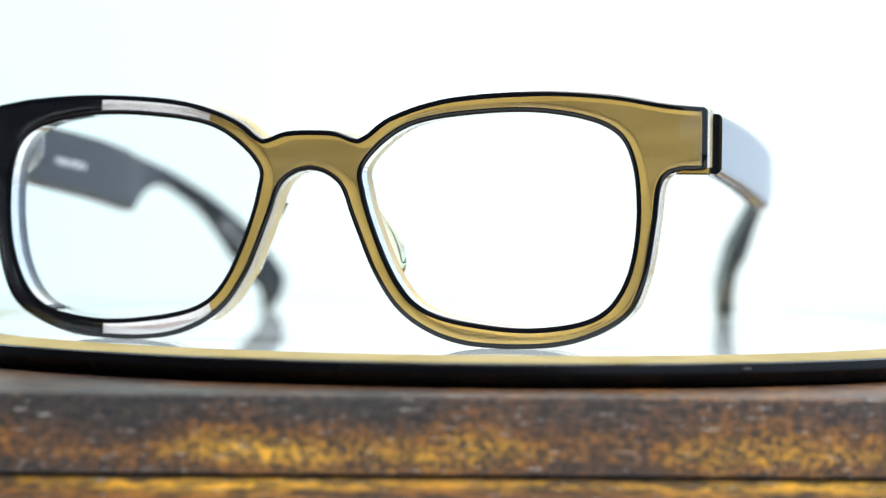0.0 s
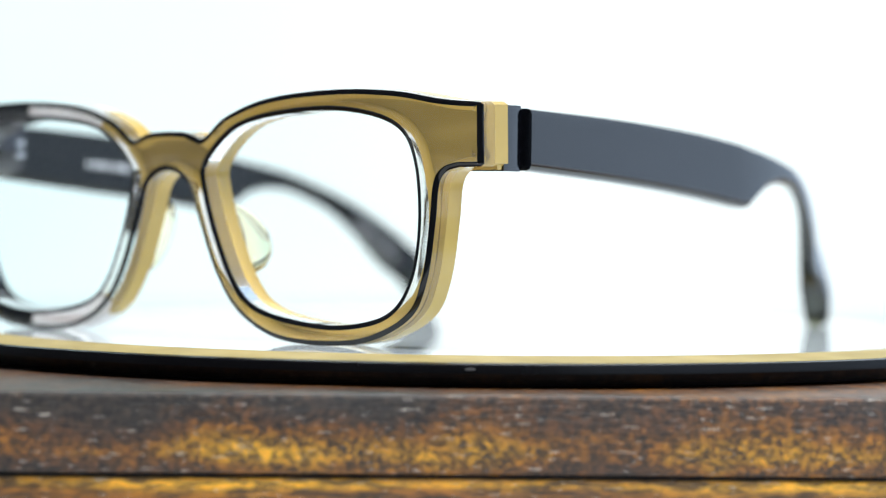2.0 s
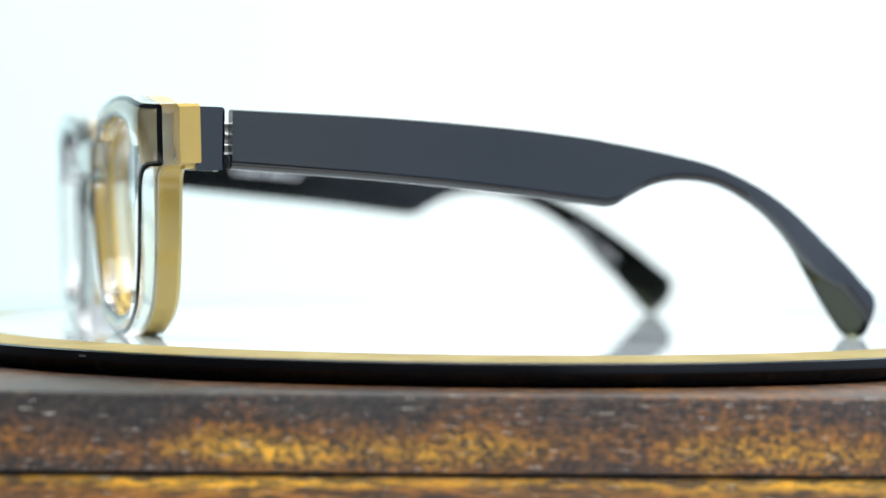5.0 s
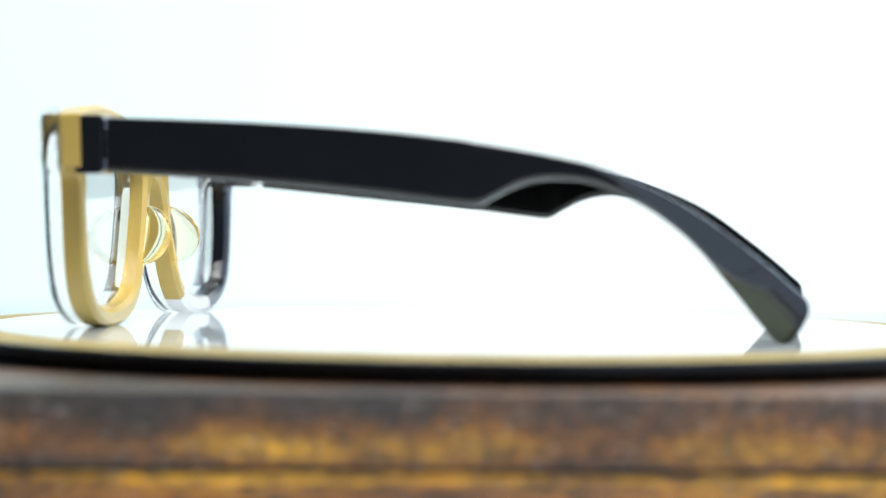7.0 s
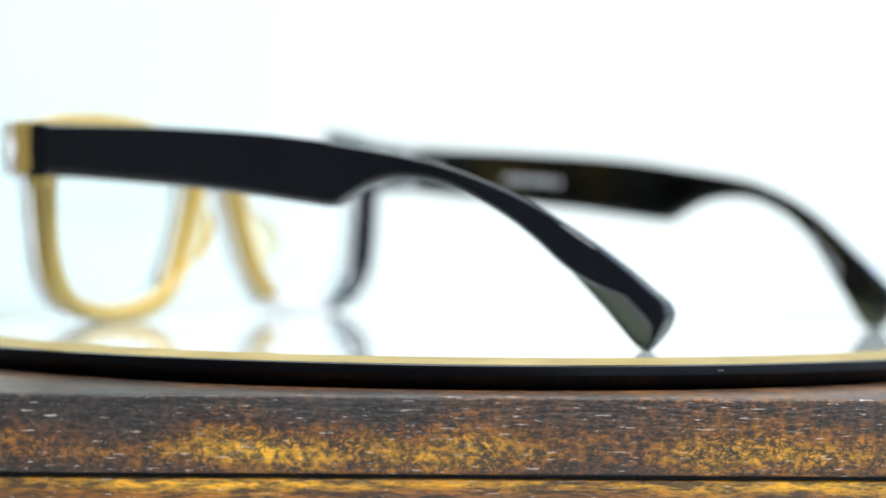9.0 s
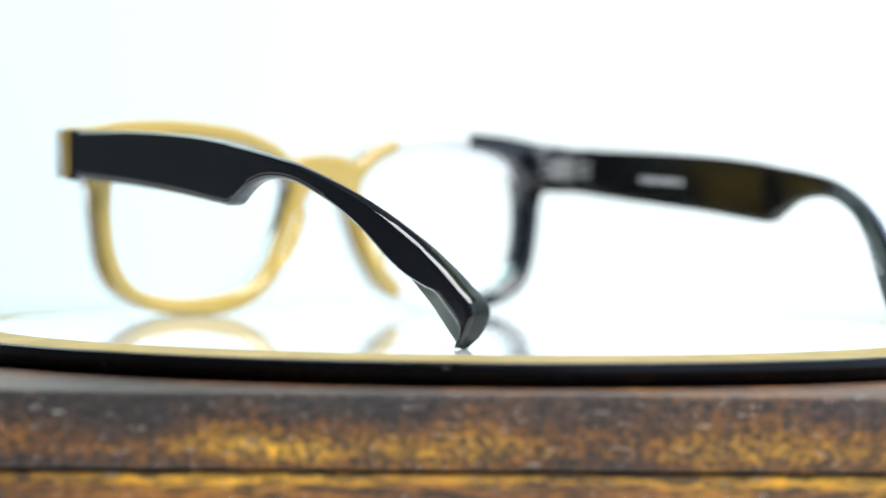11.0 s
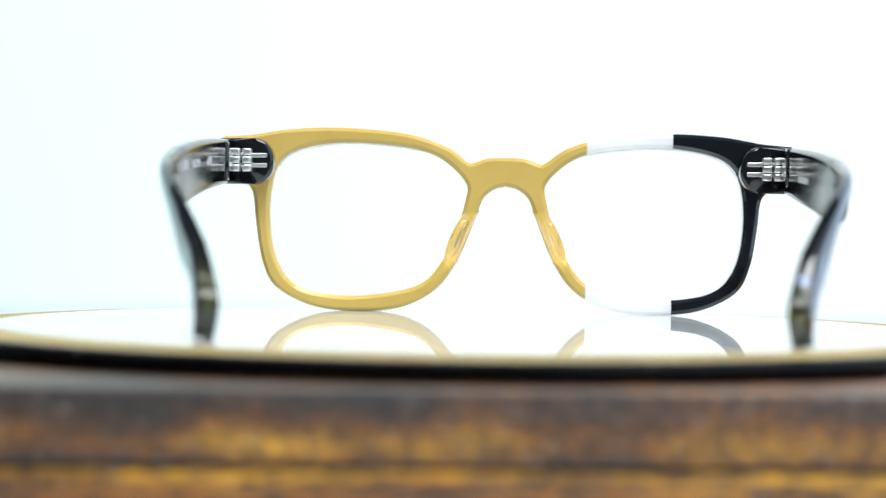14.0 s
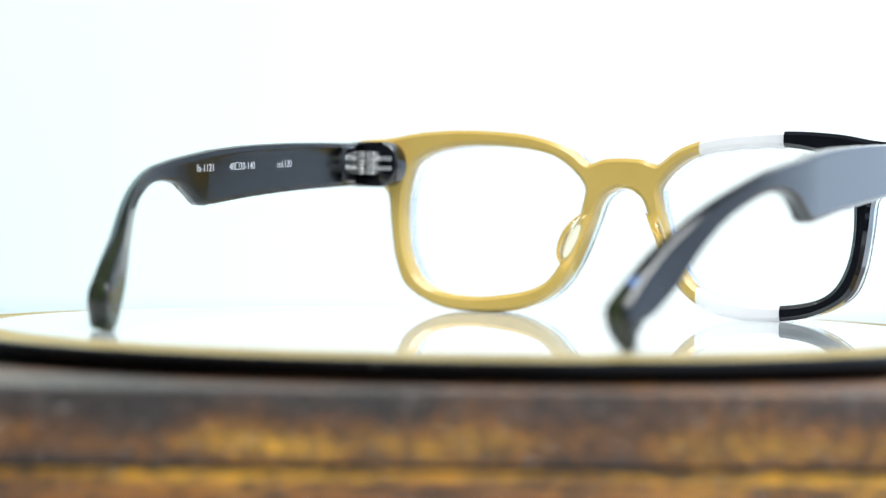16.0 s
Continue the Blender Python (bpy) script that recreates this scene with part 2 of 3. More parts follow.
def lathe(profile, steps=192):
    """A closed body of revolution round z from (radius, height) pairs."""
    bm = bmesh.new()
    rings = []
    for r, z in profile:
        rings.append([bm.verts.new((r * CM * math.cos(2 * math.pi * k / steps), r * CM * math.sin(2 * math.pi * k / steps), z * CM))
                      for k in range(steps)])
    for a, b in zip(rings, rings[1:] + rings[:1]):
        for k in range(steps):
            bm.faces.new((a[k], a[(k + 1) % steps], b[(k + 1) % steps], b[k]))
    return bm


# ---------- the setting ----------
def build_setting():
    # paper sweep, glowing in place of light that falls on it, open toward the camera
    bm = bmesh.new()
    low, high = [], []
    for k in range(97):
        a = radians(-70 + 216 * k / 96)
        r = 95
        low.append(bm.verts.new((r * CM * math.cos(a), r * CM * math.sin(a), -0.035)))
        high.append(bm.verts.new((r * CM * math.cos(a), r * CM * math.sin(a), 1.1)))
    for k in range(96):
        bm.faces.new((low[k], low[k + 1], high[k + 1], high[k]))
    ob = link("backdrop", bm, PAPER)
    tagged(ob, "seamless white paper sweep with its own glow", "backdrop", kind="structure")
    ob = link("table", box_bm(-110, 110, -26, 110, -6.5, -3.5, 0.3), TABLE)
    tagged(ob, "smooth white table top under the wooden base", "table", kind="structure")
    for name, x0, x1, y0, y1, z0, z1 in (("wall_south", -220, 220, -235, -220, -80, 200), ("wall_north", -220, 220, 220, 235, -80, 200),
                                         ("wall_west", -235, -220, -235, 235, -80, 200), ("wall_east", 220, 235, -235, 235, -80, 200),
                                         ("ceiling", -235, 235, -235, 235, 200, 215), ("floor", -235, 235, -235, 235, -95, -80)):
        ob = link(name, box_bm(x0, x1, y0, y1, z0, z1), WALL, smooth=False)
        tagged(ob, "plain grey painted studio " + name.split("_")[0], name.split("_")[0], kind="structure")


build_setting()


# ---------- the wooden base ----------
def build_base():
    root = new("wooden_base")
    root.matrix_world = pose(0, 0, -0.0350, 0, 0, 3.4)
    tagged(root, "dark oiled hardwood base of two stacked boards", "base")
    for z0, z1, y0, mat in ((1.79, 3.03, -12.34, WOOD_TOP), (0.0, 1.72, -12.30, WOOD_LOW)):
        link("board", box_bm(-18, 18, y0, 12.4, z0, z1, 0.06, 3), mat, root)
    link("joint", box_bm(-17.8, 17.8, -12.2, 12.2, 1.70, 1.81), RIM, root, "dark recessed joint between the boards")


build_base()


# ---------- the turntable ----------
def build_turntable():
    root = new("turntable")
    tagged(root, "round turntable, opal glass top, gold edge and black rim", "turntable")
    link("top", lathe([(0.02, 0.0), (9.95, 0.0), (9.95, -0.075), (0.02, -0.075)]), DISC, root, "glossy opal glass top")
    link("ring", lathe([(9.96, -0.001), (11.05, -0.047), (11.06, -0.075), (9.96, -0.075)]), RING, root, "gold painted bevel")
    link("rim", lathe([(0.02, -0.077), (11.065, -0.077), (11.065, -0.053), (11.13, -0.057), (11.185, -0.068), (11.20, -0.090), (11.20, -0.22), (11.18, -0.24),
                       (11.08, -0.36), (11.02, -0.42), (10.90, -0.44), (0.02, -0.44)]), RIM, root, "satin black rim")
    for az, w in ((-45.8, 0.16), (113.9, 0.10), (60.0, 0.12)):
        bm = box_bm(-w / 2, w / 2, -0.012, 0.012, -0.02, 0.02, 0.005, 1)
        ob = link("nick", bm, NICK, root, "tiny dull scratch on the black rim")
        ob.matrix_basis = pose(0, 0, 0, 0, 0, az) @ pose(11.20 * CM, 0, -0.15 * CM, 0, 0, 90)
    return root


TURNTABLE = build_turntable()

# ---------- the eyeglasses ----------
LEAN = 0.035


def front_curve(x):
    """How far the front has bent back at x: nearly flat across the lenses, wrapping at the corners."""
    return 0.003 * x * x + 0.20 * max(0.0, abs(x) - 5.8) ** 2


GLASSES = new("eyeglasses")
tagged(GLASSES, "thick eyeglasses with olive, white and black blocks and black temples", "eyeglasses")
SEAT = pose(-0.09 * CM, -7.88 * CM, 0, 0, 0, 6.2)


def part(name, bm, material, parent=None, label="", back=0.0, **more):
    ob = link(name, bm, material, parent or GLASSES, label, **more)
    if parent is None:
        ob.matrix_basis = SEAT @ pose(0, back * CM, 0)
    return ob


def outer_half():
    """Half of the front's outline, from the bridge's top round to its underside: x, z."""
    top = catmull([(0.0, 3.77), (0.45, 3.75), (0.75, 3.65), (0.87, 3.62)], 4)
    brow = catmull([(0.87, 3.62), (1.02, 3.70), (1.50, 4.03), (2.50, 4.33), (4.00, 4.45), (5.30, 4.40), (6.25, 4.25), (6.89, 4.20)], 8)
    end = [np.array(p) for p in ((6.95, 4.15), (6.95, 3.80), (6.95, 3.45), (6.95, 3.17), (6.90, 3.12), (6.70, 3.11))]
    side = catmull([(6.56, 3.11), (6.32, 3.02), (6.19, 2.78), (6.12, 2.15), (5.95, 1.19), (5.60, 0.55), (4.70, 0.11), (3.60, 0.0),
                    (2.55, 0.10), (1.72, 0.52), (1.19, 1.21), (0.77, 2.20), (0.56, 2.76), (0.28, 3.00), (0.0, 3.07)], 8)
    return top[:-1] + brow + end + side


def outline():
    half = outer_half()
    other = [np.array((-p[0], p[1])) for p in half[::-1]]
    return half + other[1:-1]


def eye_line(sign):
    pts = [(1.00, 2.68), (1.02, 3.20), (1.80, 3.83), (3.10, 4.06), (4.33, 4.06), (5.32, 3.80), (5.70, 3.23), (5.78, 2.16), (5.58, 1.18),
           (5.08, 0.59), (4.05, 0.37), (2.95, 0.44), (2.12, 0.65), (1.66, 1.06), (1.28, 1.81)]
    line = catmull(pts, 8, closed=True)
    return [np.array((sign * p[0], p[1])) for p in (line if sign > 0 else line[::-1])]


def inset(line, d):
    """The closed line moved to its left by d."""
    n = len(line)
    out = []
    for i in range(n):
        t = line[(i + 1) % n] - line[i - 1]
        t = t / (np.linalg.norm(t) + 1e-9)
        out.append(line[i] + d * np.array((-t[1], t[0])))
    return out


def signed_area(line):
    return 0.5 * sum(a[0] * b[1] - b[0] * a[1] for a, b in zip(line, line[1:] + line[:1]))


def toward_rim(line, d, hole):
    """Moves a contour into the material by d."""
    left_is_inside = signed_area(line) > 0
    return inset(line, d if left_is_inside != hole else -d)


LOOPS = [outline(), eye_line(1), eye_line(-1)]


def cap(bm, loops, y):
    """Fills the front between its outline and the eye holes, at depth y; returns the faces."""
    edges = []
    for line in loops:
        vs = [bm.verts.new((p[0] * CM, y * CM, p[1] * CM)) for p in line]
        edges += [bm.edges.new((a, b)) for a, b in zip(vs, vs[1:] + vs[:1])]
    return bmesh.ops.triangle_fill(bm, use_beauty=True, use_dissolve=False, edges=edges)


def wall(bm, a, ya, b, yb):
    va = [bm.verts.new((p[0] * CM, ya * CM, p[1] * CM)) for p in a]
    vb = [bm.verts.new((p[0] * CM, yb * CM, p[1] * CM)) for p in b]
    n = len(va)
    for i in range(n):
        bm.faces.new((va[i], va[(i + 1) % n], vb[(i + 1) % n], vb[i]))


def slab(y0, y1, back_in, loops=None):
    """A plate of the front's outline with a chamfered back edge."""
    bm = bmesh.new()
    loops = loops or LOOPS
    rear = [toward_rim(l, back_in, i > 0) if back_in else l for i, l in enumerate(loops)]
    cap(bm, loops, y0)
    cap(bm, rear, y1)
    for l, b in zip(loops, rear):
        wall(bm, l, y0, l, y1 - back_in)
        if back_in:
            wall(bm, l, y1 - back_in, b, y1)
    bmesh.ops.remove_doubles(bm, verts=bm.verts, dist=1e-6)
    return bm


def cut_fine(bm):
    for k in range(-18, 19):
        g = bm.verts[:] + bm.edges[:] + bm.faces[:]
        bmesh.ops.bisect_plane(bm, geom=g, plane_co=(k * 0.4 * CM, 0, 0), plane_no=(1, 0, 0))


def bow(bm):
    for v in bm.verts:
        # the back of the brow stands a little higher than its front, and the left half hangs lower
        v.co.z += 0.05 * max(0.0, v.co.y) * (v.co.z / CM / 4.4)
        v.co.z -= 0.014 * max(0.0, -v.co.x) * (v.co.z / CM / 4.4)
        v.co.y += (front_curve(v.co.x / CM) + LEAN * (3.65 - v.co.z / CM) + 0.020 * max(0.0, -v.co.x / CM)) * CM
    return bm


def keep_between(bm, lo, hi):
    """Keeps the stretch lo < x < hi and closes the cut ends."""
    for at, no in ((lo, -1), (hi, 1)):
        if at is None:
            continue
        g = bm.verts[:] + bm.edges[:] + bm.faces[:]
        bmesh.ops.bisect_plane(bm, geom=g, plane_co=(at * CM, 0, 0), plane_no=(no, 0, 0), clear_outer=True)
        rim = [e for e in bm.edges if e.is_boundary and all(abs(v.co.x - at * CM) < 1e-6 for v in e.verts)]
        bmesh.ops.holes_fill(bm, edges=rim)
    return bm


def outward(bm):
    """Turns an open shell so that its front cap faces the front."""
    bmesh.ops.recalc_face_normals(bm, faces=bm.faces)
    if sum(f.normal.y * f.calc_area() for f in bm.faces) > 0:
        bmesh.ops.reverse_faces(bm, faces=bm.faces)
    return bm


def islands(bm):
    """Splits a mesh into its separate pieces."""
    left, out = set(bm.verts), []
    while left:
        seen, todo = set(), [left.pop()]
        while todo:
            v = todo.pop()
            if v in seen:
                continue
            seen.add(v)
            todo += [e.other_vert(v) for e in v.link_edges if e.other_vert(v) not in seen]
        left -= seen
        piece = bmesh.new()
        made = {v: piece.verts.new(v.co) for v in sorted(seen, key=lambda v: v.index)}
        faces = {f for v in seen for f in v.link_faces}
        for f in sorted(faces, key=lambda f: f.index):
            piece.faces.new([made[v] for v in f.verts])
        out.append(piece)
    bm.free()
    return out


CUT_A, CUT_B = -1.97, -4.06


def build_front():
    # clear outer layer, its front softly domed between the edge lines
    bm = bmesh.new()
    near = [toward_rim(l, 0.088, i > 0) for i, l in enumerate(LOOPS)]
    crest = [toward_rim(l, 0.160, i > 0) for i, l in enumerate(LOOPS)]
    cap(bm, crest, 0.0)
    for l, n, c in zip(LOOPS, near, crest):
        wall(bm, c, 0.0, n, 0.026)
        wall(bm, l, 0.068, l, 0.374)
    bmesh.ops.remove_doubles(bm, verts=bm.verts, dist=1e-6)
    cut_fine(bm)
    ob = part("crystal_layer", outward(bow(bm)), CRYSTAL, label="clear polished outer layer of the front")
    ob.visible_shadow = False
    # dark chamfer lines round the outline and the eyes
    for i, (line, f) in enumerate(zip(LOOPS, near)):
        bm = bmesh.new()
        deep = toward_rim(line, 0.030, i > 0)
        brow = toward_rim(line, 0.036, i > 0)
        wall(bm, f, 0.025, brow, 0.029)
        wall(bm, brow, 0.029, line, 0.056)
        wall(bm, line, 0.056, line, 0.068)
        wall(bm, line, 0.068, deep, 0.064)
        wall(bm, deep, 0.064, f, 0.025)
        bmesh.ops.remove_doubles(bm, verts=bm.verts, dist=1e-6)
        part("edge_line", bow(bm), EDGE, label="black bevelled edge line")
    # coloured blocks: an added thin interlayer under the crystal, darker over gold and white, and the full body behind
    # it
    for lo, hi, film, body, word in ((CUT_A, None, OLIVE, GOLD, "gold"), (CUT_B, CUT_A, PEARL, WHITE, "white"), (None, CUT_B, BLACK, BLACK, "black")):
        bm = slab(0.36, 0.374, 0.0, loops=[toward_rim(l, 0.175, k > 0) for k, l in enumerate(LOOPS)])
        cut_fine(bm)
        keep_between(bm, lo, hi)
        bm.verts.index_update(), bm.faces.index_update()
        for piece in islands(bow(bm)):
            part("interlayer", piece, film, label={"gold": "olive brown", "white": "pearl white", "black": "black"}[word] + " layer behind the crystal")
        bm = slab(0.376, 0.83, 0.09)
        cut_fine(bm)
        keep_between(bm, lo, hi)
        bm.verts.index_update(), bm.faces.index_update()
        for piece in islands(bow(bm)):
            part("rim_block", piece, body, label="opaque " + word + " acetate block of the rim")
    # lenses
    for s in (1, -1):
        line = toward_rim(eye_line(s), 0.03, True)
        bm = bmesh.new()
        edges = []
        vs = [bm.verts.new((p[0] * CM, 0.42 * CM, p[1] * CM)) for p in line]
        edges = [bm.edges.new((a, b)) for a, b in zip(vs, vs[1:] + vs[:1])]
        bmesh.ops.triangle_fill(bm, use_beauty=True, use_dissolve=False, edges=edges)
        vs = [bm.verts.new((p[0] * CM, 0.54 * CM, p[1] * CM)) for p in line]
        edges = [bm.edges.new((a, b)) for a, b in zip(vs, vs[1:] + vs[:1])]
        bmesh.ops.triangle_fill(bm, use_beauty=True, use_dissolve=False, edges=edges)
        wall(bm, line, 0.42, line, 0.54)
        bmesh.ops.remove_doubles(bm, verts=bm.verts, dist=1e-6)
        cut_fine(bm)
        ob = part("lens", bow(bm), LENS, label="clear demo lens")
        ob.visible_shadow = False
    # nose pads: clear half-round lobes that stand back from the inner rim
    for s in (1, -1):
        bm = bmesh.new()
        rings = []
        for k in range(21):
            u = -0.985 + 1.97 * k / 20
            z = 1.84 + 0.66 * u
            reach = 0.74 * math.sqrt(1 - u * u)
            x = 1.03 - 0.27 * u
            ring = []
            for j in range(20):
                a = 2 * math.pi * j / 20
                back = 0.5 * reach * (1 + math.sin(a))
                ring.append(bm.verts.new((s * (x + 0.16 * math.cos(a) + 0.33 * back) * CM, (0.76 + back) * CM, z * CM)))
            rings.append(ring)
        for a, b in zip(rings, rings[1:]):
            for j in range(20):
                bm.faces.new((a[j], a[(j + 1) % 20], b[(j + 1) % 20], b[j]))
        bm.faces.new(rings[0])
        bm.faces.new(rings[-1])
        ob = part("nose_pad", bm, RESIN, label="clear moulded nose pad")
        ob.visible_shadow = False


build_front()


def spine(y, s=1):
    """The temple's outer face: it splays a little, then bends in behind the ear; the right arm stands wider than the left."""
    splay = (0.022 if s > 0 else 0.010) * min(max(0.0, y - 1.78), 9.5)
    y = min(y, 13.7) + 0.65 * max(0.0, y - 13.7)
    u = max(0.0, y - 8.3)
    w = min(max((y - 10.6) / 3.8, 0.0), 1.0)
    return 7.05 + splay - 0.0325 * u * u - 0.27 * w * w * (3 - 2 * w)


def temple_stations(s):
    top = [(1.70, 4.142), (4.45, 4.06), (6.80, 3.92), (8.30, 3.77), (8.75, 3.70), (9.15, 3.64), (9.65, 3.56), (10.20, 3.46), (11.00, 3.28),
           (12.00, 2.90), (12.81, 2.47), (13.57, 1.94), (14.23, 1.43), (14.64, 1.07), (14.89, 0.85), (14.95, 0.62), (14.83, 0.31), (14.64, 0.06)]
    low = [(1.70, 3.084), (4.45, 2.92), (6.60, 2.74), (8.30, 2.55), (8.80, 2.52), (9.15, 2.70), (9.62, 2.92), (10.20, 3.02), (10.95, 2.95),
           (11.70, 2.64), (12.30, 2.26), (12.85, 1.78), (13.40, 1.14), (13.90, 0.53), (14.20, 0.17), (14.36, 0.03), (14.46, 0.0), (14.55, 0.0)]
    thick = [0.40, 0.40, 0.40, 0.40, 0.39, 0.36, 0.33, 0.30, 0.27, 0.26, 0.30, 0.36, 0.42, 0.46, 0.47, 0.46, 0.42, 0.30]
    rows = []
    for a, b, t in zip(top, low, thick):
        # the left arm hangs a little lower along its middle
        sag = 0.0 if s > 0 else max(0.0, min(0.5 + (a[0] - 1.70) / 6.0, 1.0, (12.8 - a[0]) / 3.5))
        rows.append((a[0], a[1] - 0.09 * sag, b[0], b[1] - 0.20 * sag, t))
    return catmull(rows, 6)


def lamina(s, outer):
    """One of the temple's two bonded layers: the black outer one or the smoky inner one."""
    bm = bmesh.new()
    rings, faceted = [], []
    for ty, tz, by, bz, th in temple_stations(s):
        h = math.hypot(ty - by, tz - bz)
        d = min(0.09, 0.3 * th, 0.3 * h)
        w = min(max((by - (12.9 if s > 0 else 13.3)) / 0.8, 0.0), 1.0)
        c, joint = d / max(h, 1e-6), (0.62 - 0.40 * w) * th
        # near the tip a long facet cuts through the thin black layer into the smoky one
        base = (0.50 if s > 0 else 0.36) * w * w
        faceted.append(w > 0)
        lc, ld = base + c, d + w * (0.8 * joint - d)
        if outer:
            shape = ((base, joint), (base, ld), (base + 0.3 * c, 0.45 * ld), (lc, 0), (lc + 0.7 * c, 0), (1 - 1.7 * c, 0), (1 - c, 0), (1 - 0.3 * c, 0.3 * d), (1, d), (1, joint), (0.5 + 0.2 * w, joint))
        else:
            low_cut = 0.55 * th * w
            shape = ((0, joint + 0.003 + low_cut), (0.5, joint + 0.003), (1, joint + 0.003), (1, th - d), (1 - 0.3 * c, th - 0.3 * d), (1 - c, th), (1 - 1.7 * c, th), (1.7 * c, th), (c, th),
                     (0.3 * c, th - 0.3 * d), (0, th - d + 0.7 * d * w))
        ring = []
        for u, off in shape:
            y, z = by + (ty - by) * u, bz + (tz - bz) * u
            ring.append(bm.verts.new((s * (spine(y, s) - off) * CM, y * CM, z * CM)))
        rings.append(ring)
    n = len(rings[0])
    for i, (a, b) in enumerate(zip(rings, rings[1:])):
        for j in range(n):
            if outer or j > 1 or (j == 0 and faceted[i]):
                bm.faces.new((a[j], a[(j + 1) % n], b[(j + 1) % n], b[j]))
    bm.faces.new(rings[0])
    bm.faces.new(rings[-1])
    return bm


def mirrored(bm, s):
    if s < 0:
        bmesh.ops.scale(bm, vec=(-1, 1, 1), verts=bm.verts)
    return bm


def end_plate(x0, x1, z0, z1, y0, y1, r, drop=0.0):
    """A block with a half-round end toward the bridge and softened edges."""
    z0, z1 = z0 - drop, z1 - drop
    line = [(x1, z0), (x1, z1)]
    for k in range(13):
        a = math.pi * (0.5 + k / 12)
        line.append((x0 + r + r * math.cos(a), (z0 + z1) / 2 + (z1 - z0) / 2 * math.sin(a)))
    bm = bmesh.new()
    a = [bm.verts.new((x * CM, y0 * CM, z * CM)) for x, z in line]
    b = [bm.verts.new((x * CM, y1 * CM, z * CM)) for x, z in line]
    bm.faces.new(a)
    bm.faces.new(b)
    for k in range(len(line)):
        bm.faces.new((a[k], a[(k + 1) % len(line)], b[(k + 1) % len(line)], b[k]))
    rim = [e for e in bm.edges if all(v in b for v in e.verts)]
    bmesh.ops.bevel(bm, geom=rim, offset=0.09 * CM, segments=3, affect="EDGES", profile=0.5)
    return bm


def build_temple(s):
    arm = part("temple", lamina(s, True), BLACK, label="glossy black acetate temple arm", back=0.0 if s > 0 else 0.08)
    part("inner_layer", lamina(s, False), SMOKE, arm, "smoky grey inner layer of the temple")
    # hinge block on the front's back, and the thickened temple end it meets
    drop = 0.0 if s > 0 else 0.07
    y_back = 0.83 + front_curve(6.0)
    block = part("hinge_block", mirrored(end_plate(5.64, 6.935, 3.06, 4.18, y_back + 0.12, 1.60, 0.45, drop), s), BLACK, label="black end block behind the rim corner")
    part("corner_layer", mirrored(end_plate(5.70, 6.925, 3.08, 4.165, y_back - 0.06, y_back + 0.13, 0.42, drop), s), GOLD if s > 0 else BLACK,
         label=("gold" if s > 0 else "black") + " acetate layer under the end block")
    part("hinge_cover", mirrored(box_bm(6.61, 6.80, 1.86, 2.60, 3.12, 4.08, 0.12, 4), s), BLACK, arm, "black block at the temple's hinge end")
    for z in (3.52 - drop, 3.76 - drop):
        part("hinge_strip", mirrored(box_bm(5.80, 6.50, 1.585, 1.625, z - 0.05, z + 0.05, 0.012, 1), s), STEEL, block, "bright steel hinge strip")
        part("hinge_strip", mirrored(box_bm(6.592, 6.622, 1.92, 2.50, z - 0.05, z + 0.05, 0.012, 1), s), STEEL, arm, "bright steel hinge strip")
    for k in range(6):
        x, z = (6.27, 6.54)[k % 2], 3.45 - drop + 0.195 * (k // 2)
        bm = box_bm(x - 0.11, x + 0.11, 1.58, 1.84 + 0.04 * (k % 2), z - 0.085, z + 0.085, 0.035, 3)
        part("hinge_knuckle", mirrored(bm, s), STEEL, block, "steel hinge knuckle")
    return arm


def text_mesh(words, height):
    """Solid letters of a given height, in the font's own plane."""
    data = bpy.data.curves.new("letters", "FONT")
    data.body, data.size, data.extrude = words, height * CM, 0.003 * CM
    ob = bpy.data.objects.new("letters", data)
    scene.collection.objects.link(ob)
    me = bpy.data.meshes.new_from_object(ob.evaluated_get(bpy.context.evaluated_depsgraph_get()))
    bpy.data.objects.remove(ob)
    bm = bmesh.new()
    bm.from_mesh(me)
    bpy.data.meshes.remove(me)
    return bm


RIGHT_ARM = build_temple(1)
LEFT_ARM = build_temple(-1)


SKIN = {s: BVHTree.FromBMesh(lamina(s, False)) for s in (1, -1)}


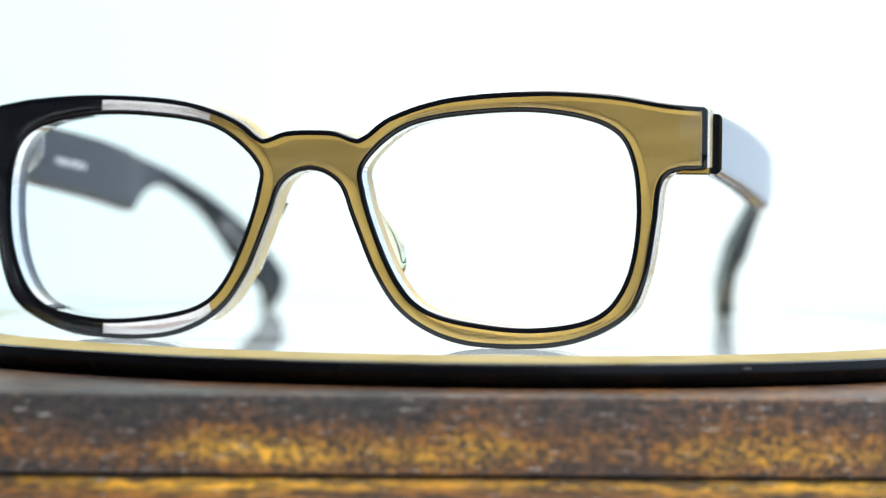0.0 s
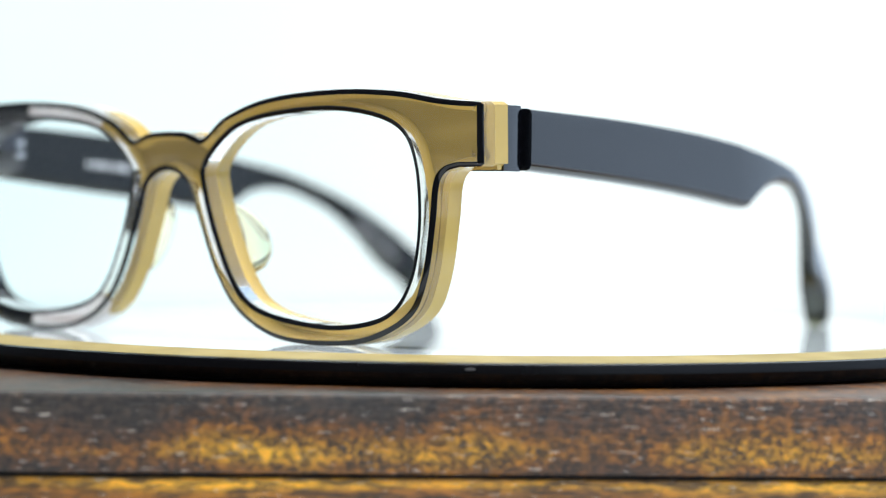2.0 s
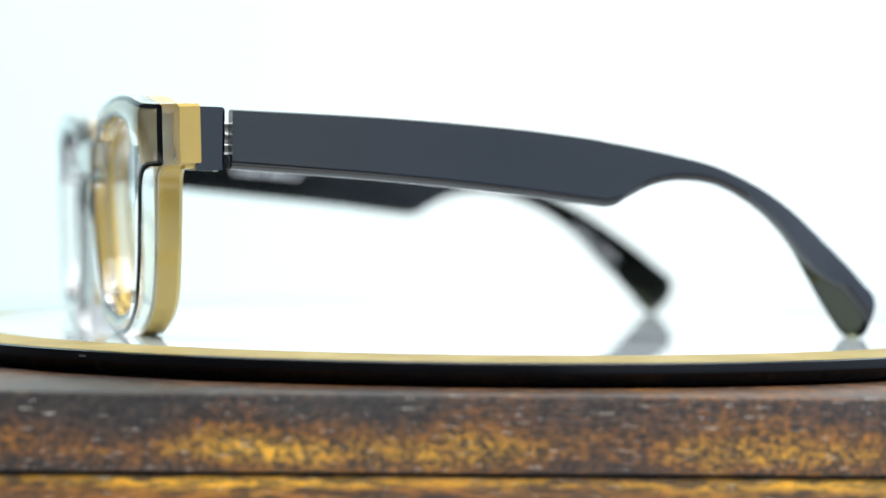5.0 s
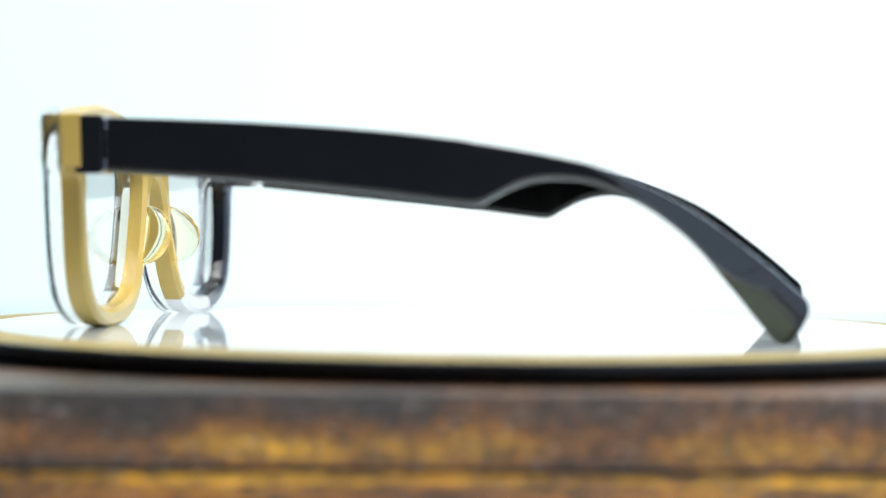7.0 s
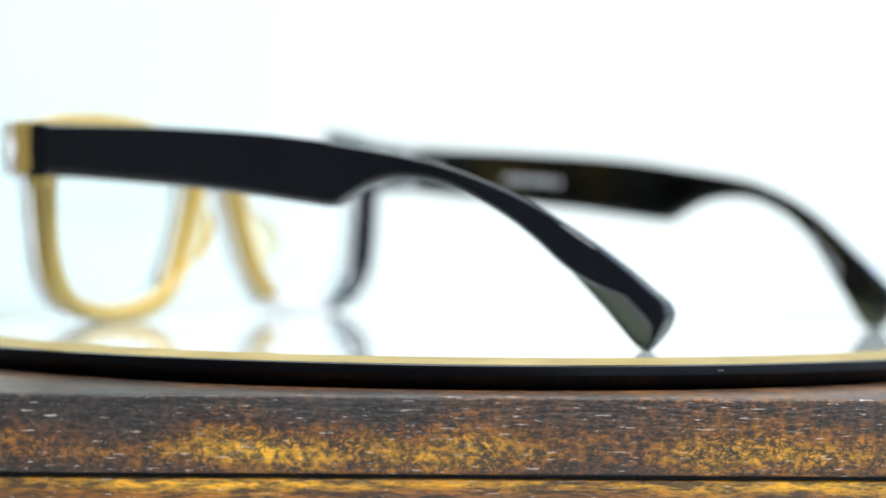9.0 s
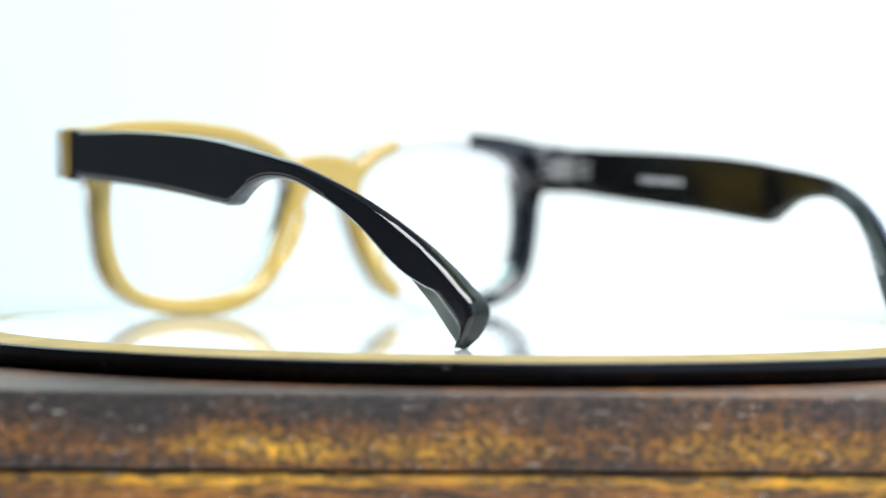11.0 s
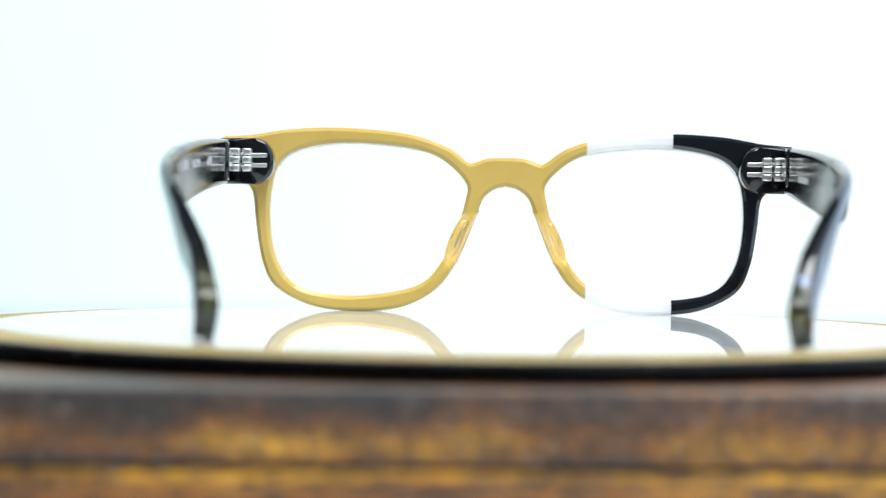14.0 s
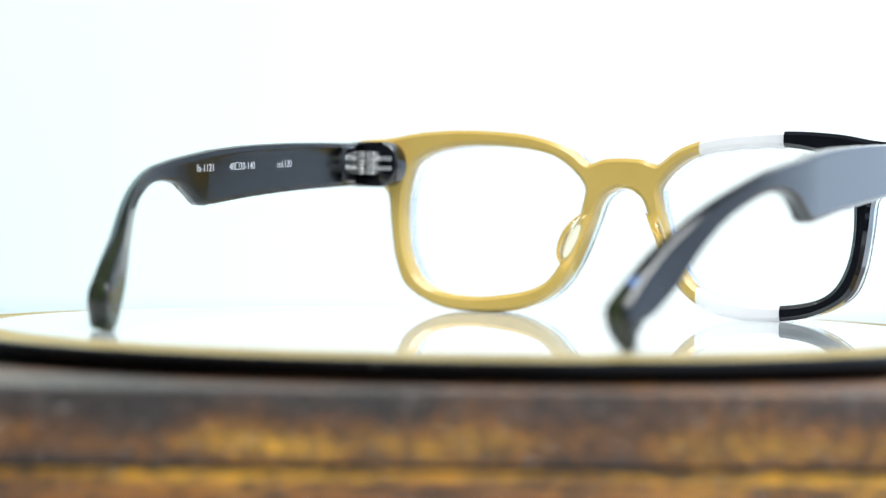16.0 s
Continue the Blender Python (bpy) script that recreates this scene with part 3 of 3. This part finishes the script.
def on_inner_face(bm, s, y, z, turn=0.0):
    """Lays a thin mark on the curved inner face of a temple; it reads toward the front on one arm and away from it on the other."""
    bmesh.ops.transform(bm, matrix=pose(0, 0, 0, 0, 0, turn), verts=bm.verts)
    for v in bm.verts:
        at = Vector((s * 0.02, y * CM - s * v.co.x, z * CM + v.co.y))
        hit = SKIN[s].ray_cast(at, Vector((s, 0, 0)))[0]
        skin = hit.x if hit else s * (spine(at.y / CM, s) - 0.40) * CM
        v.co = (skin - s * (0.00004 + v.co.z), at.y, at.z)
    return bm


def bar(w, h):
    return box_bm(0, w, 0, h, -0.002, 0.003)


for words, y in (("fa-1121", 9.10), ("48\u25a120-140", 7.78), ("col.120", 5.70)):
    part("lettering", on_inner_face(text_mesh(words, 0.235), 1, y, 3.25 + (9.1 - y) * 0.053, 3.0), PRINT, RIGHT_ARM, "small silver printed letters", smooth=False)
for k in range(8):
    w = 0.15 if k % 3 else 0.10
    part("printed_mark", on_inner_face(bar(w, 0.15), -1, 4.35 + 0.205 * k, 3.24 - 0.012 * k, -3.0), PRINT, LEFT_ARM, "silver printed maker's mark", smooth=False)
part("lettering", on_inner_face(text_mesh("made in japan", 0.24), -1, 12.62, 2.08, -41), PRINT, LEFT_ARM, "small silver printed letters", smooth=False)


# a round inlay near the left tip, on the upper edge
def build_inlay():
    bm = bmesh.new()
    bmesh.ops.create_cone(bm, cap_ends=True, segments=28, radius1=0.13 * CM, radius2=0.12 * CM, depth=0.05 * CM)
    turn = Vector((0, 0.65, 0.76)).to_track_quat("Z", "X").to_matrix().to_4x4()
    at = Matrix.Translation((-(spine(14.45, -1) - 0.22) * CM, 14.44 * CM, 1.225 * CM))
    bmesh.ops.transform(bm, matrix=at @ turn, verts=bm.verts)
    part("inlay_dot", bm, PEARLY, LEFT_ARM, "round pale blue inlay dot")


build_inlay()


def motions():
    rows = [(0.5 * k, pose(0, 0, 0, 0, 0, -19.458 - 11.981 * 0.5 * k)) for k in range(33)]
    walk(GLASSES, rows)
    walk(TURNTABLE, rows)
    walk(focus_mark, [(t, pose(0, y * CM, 0.02)) for t, y in FOCUS])


motions()
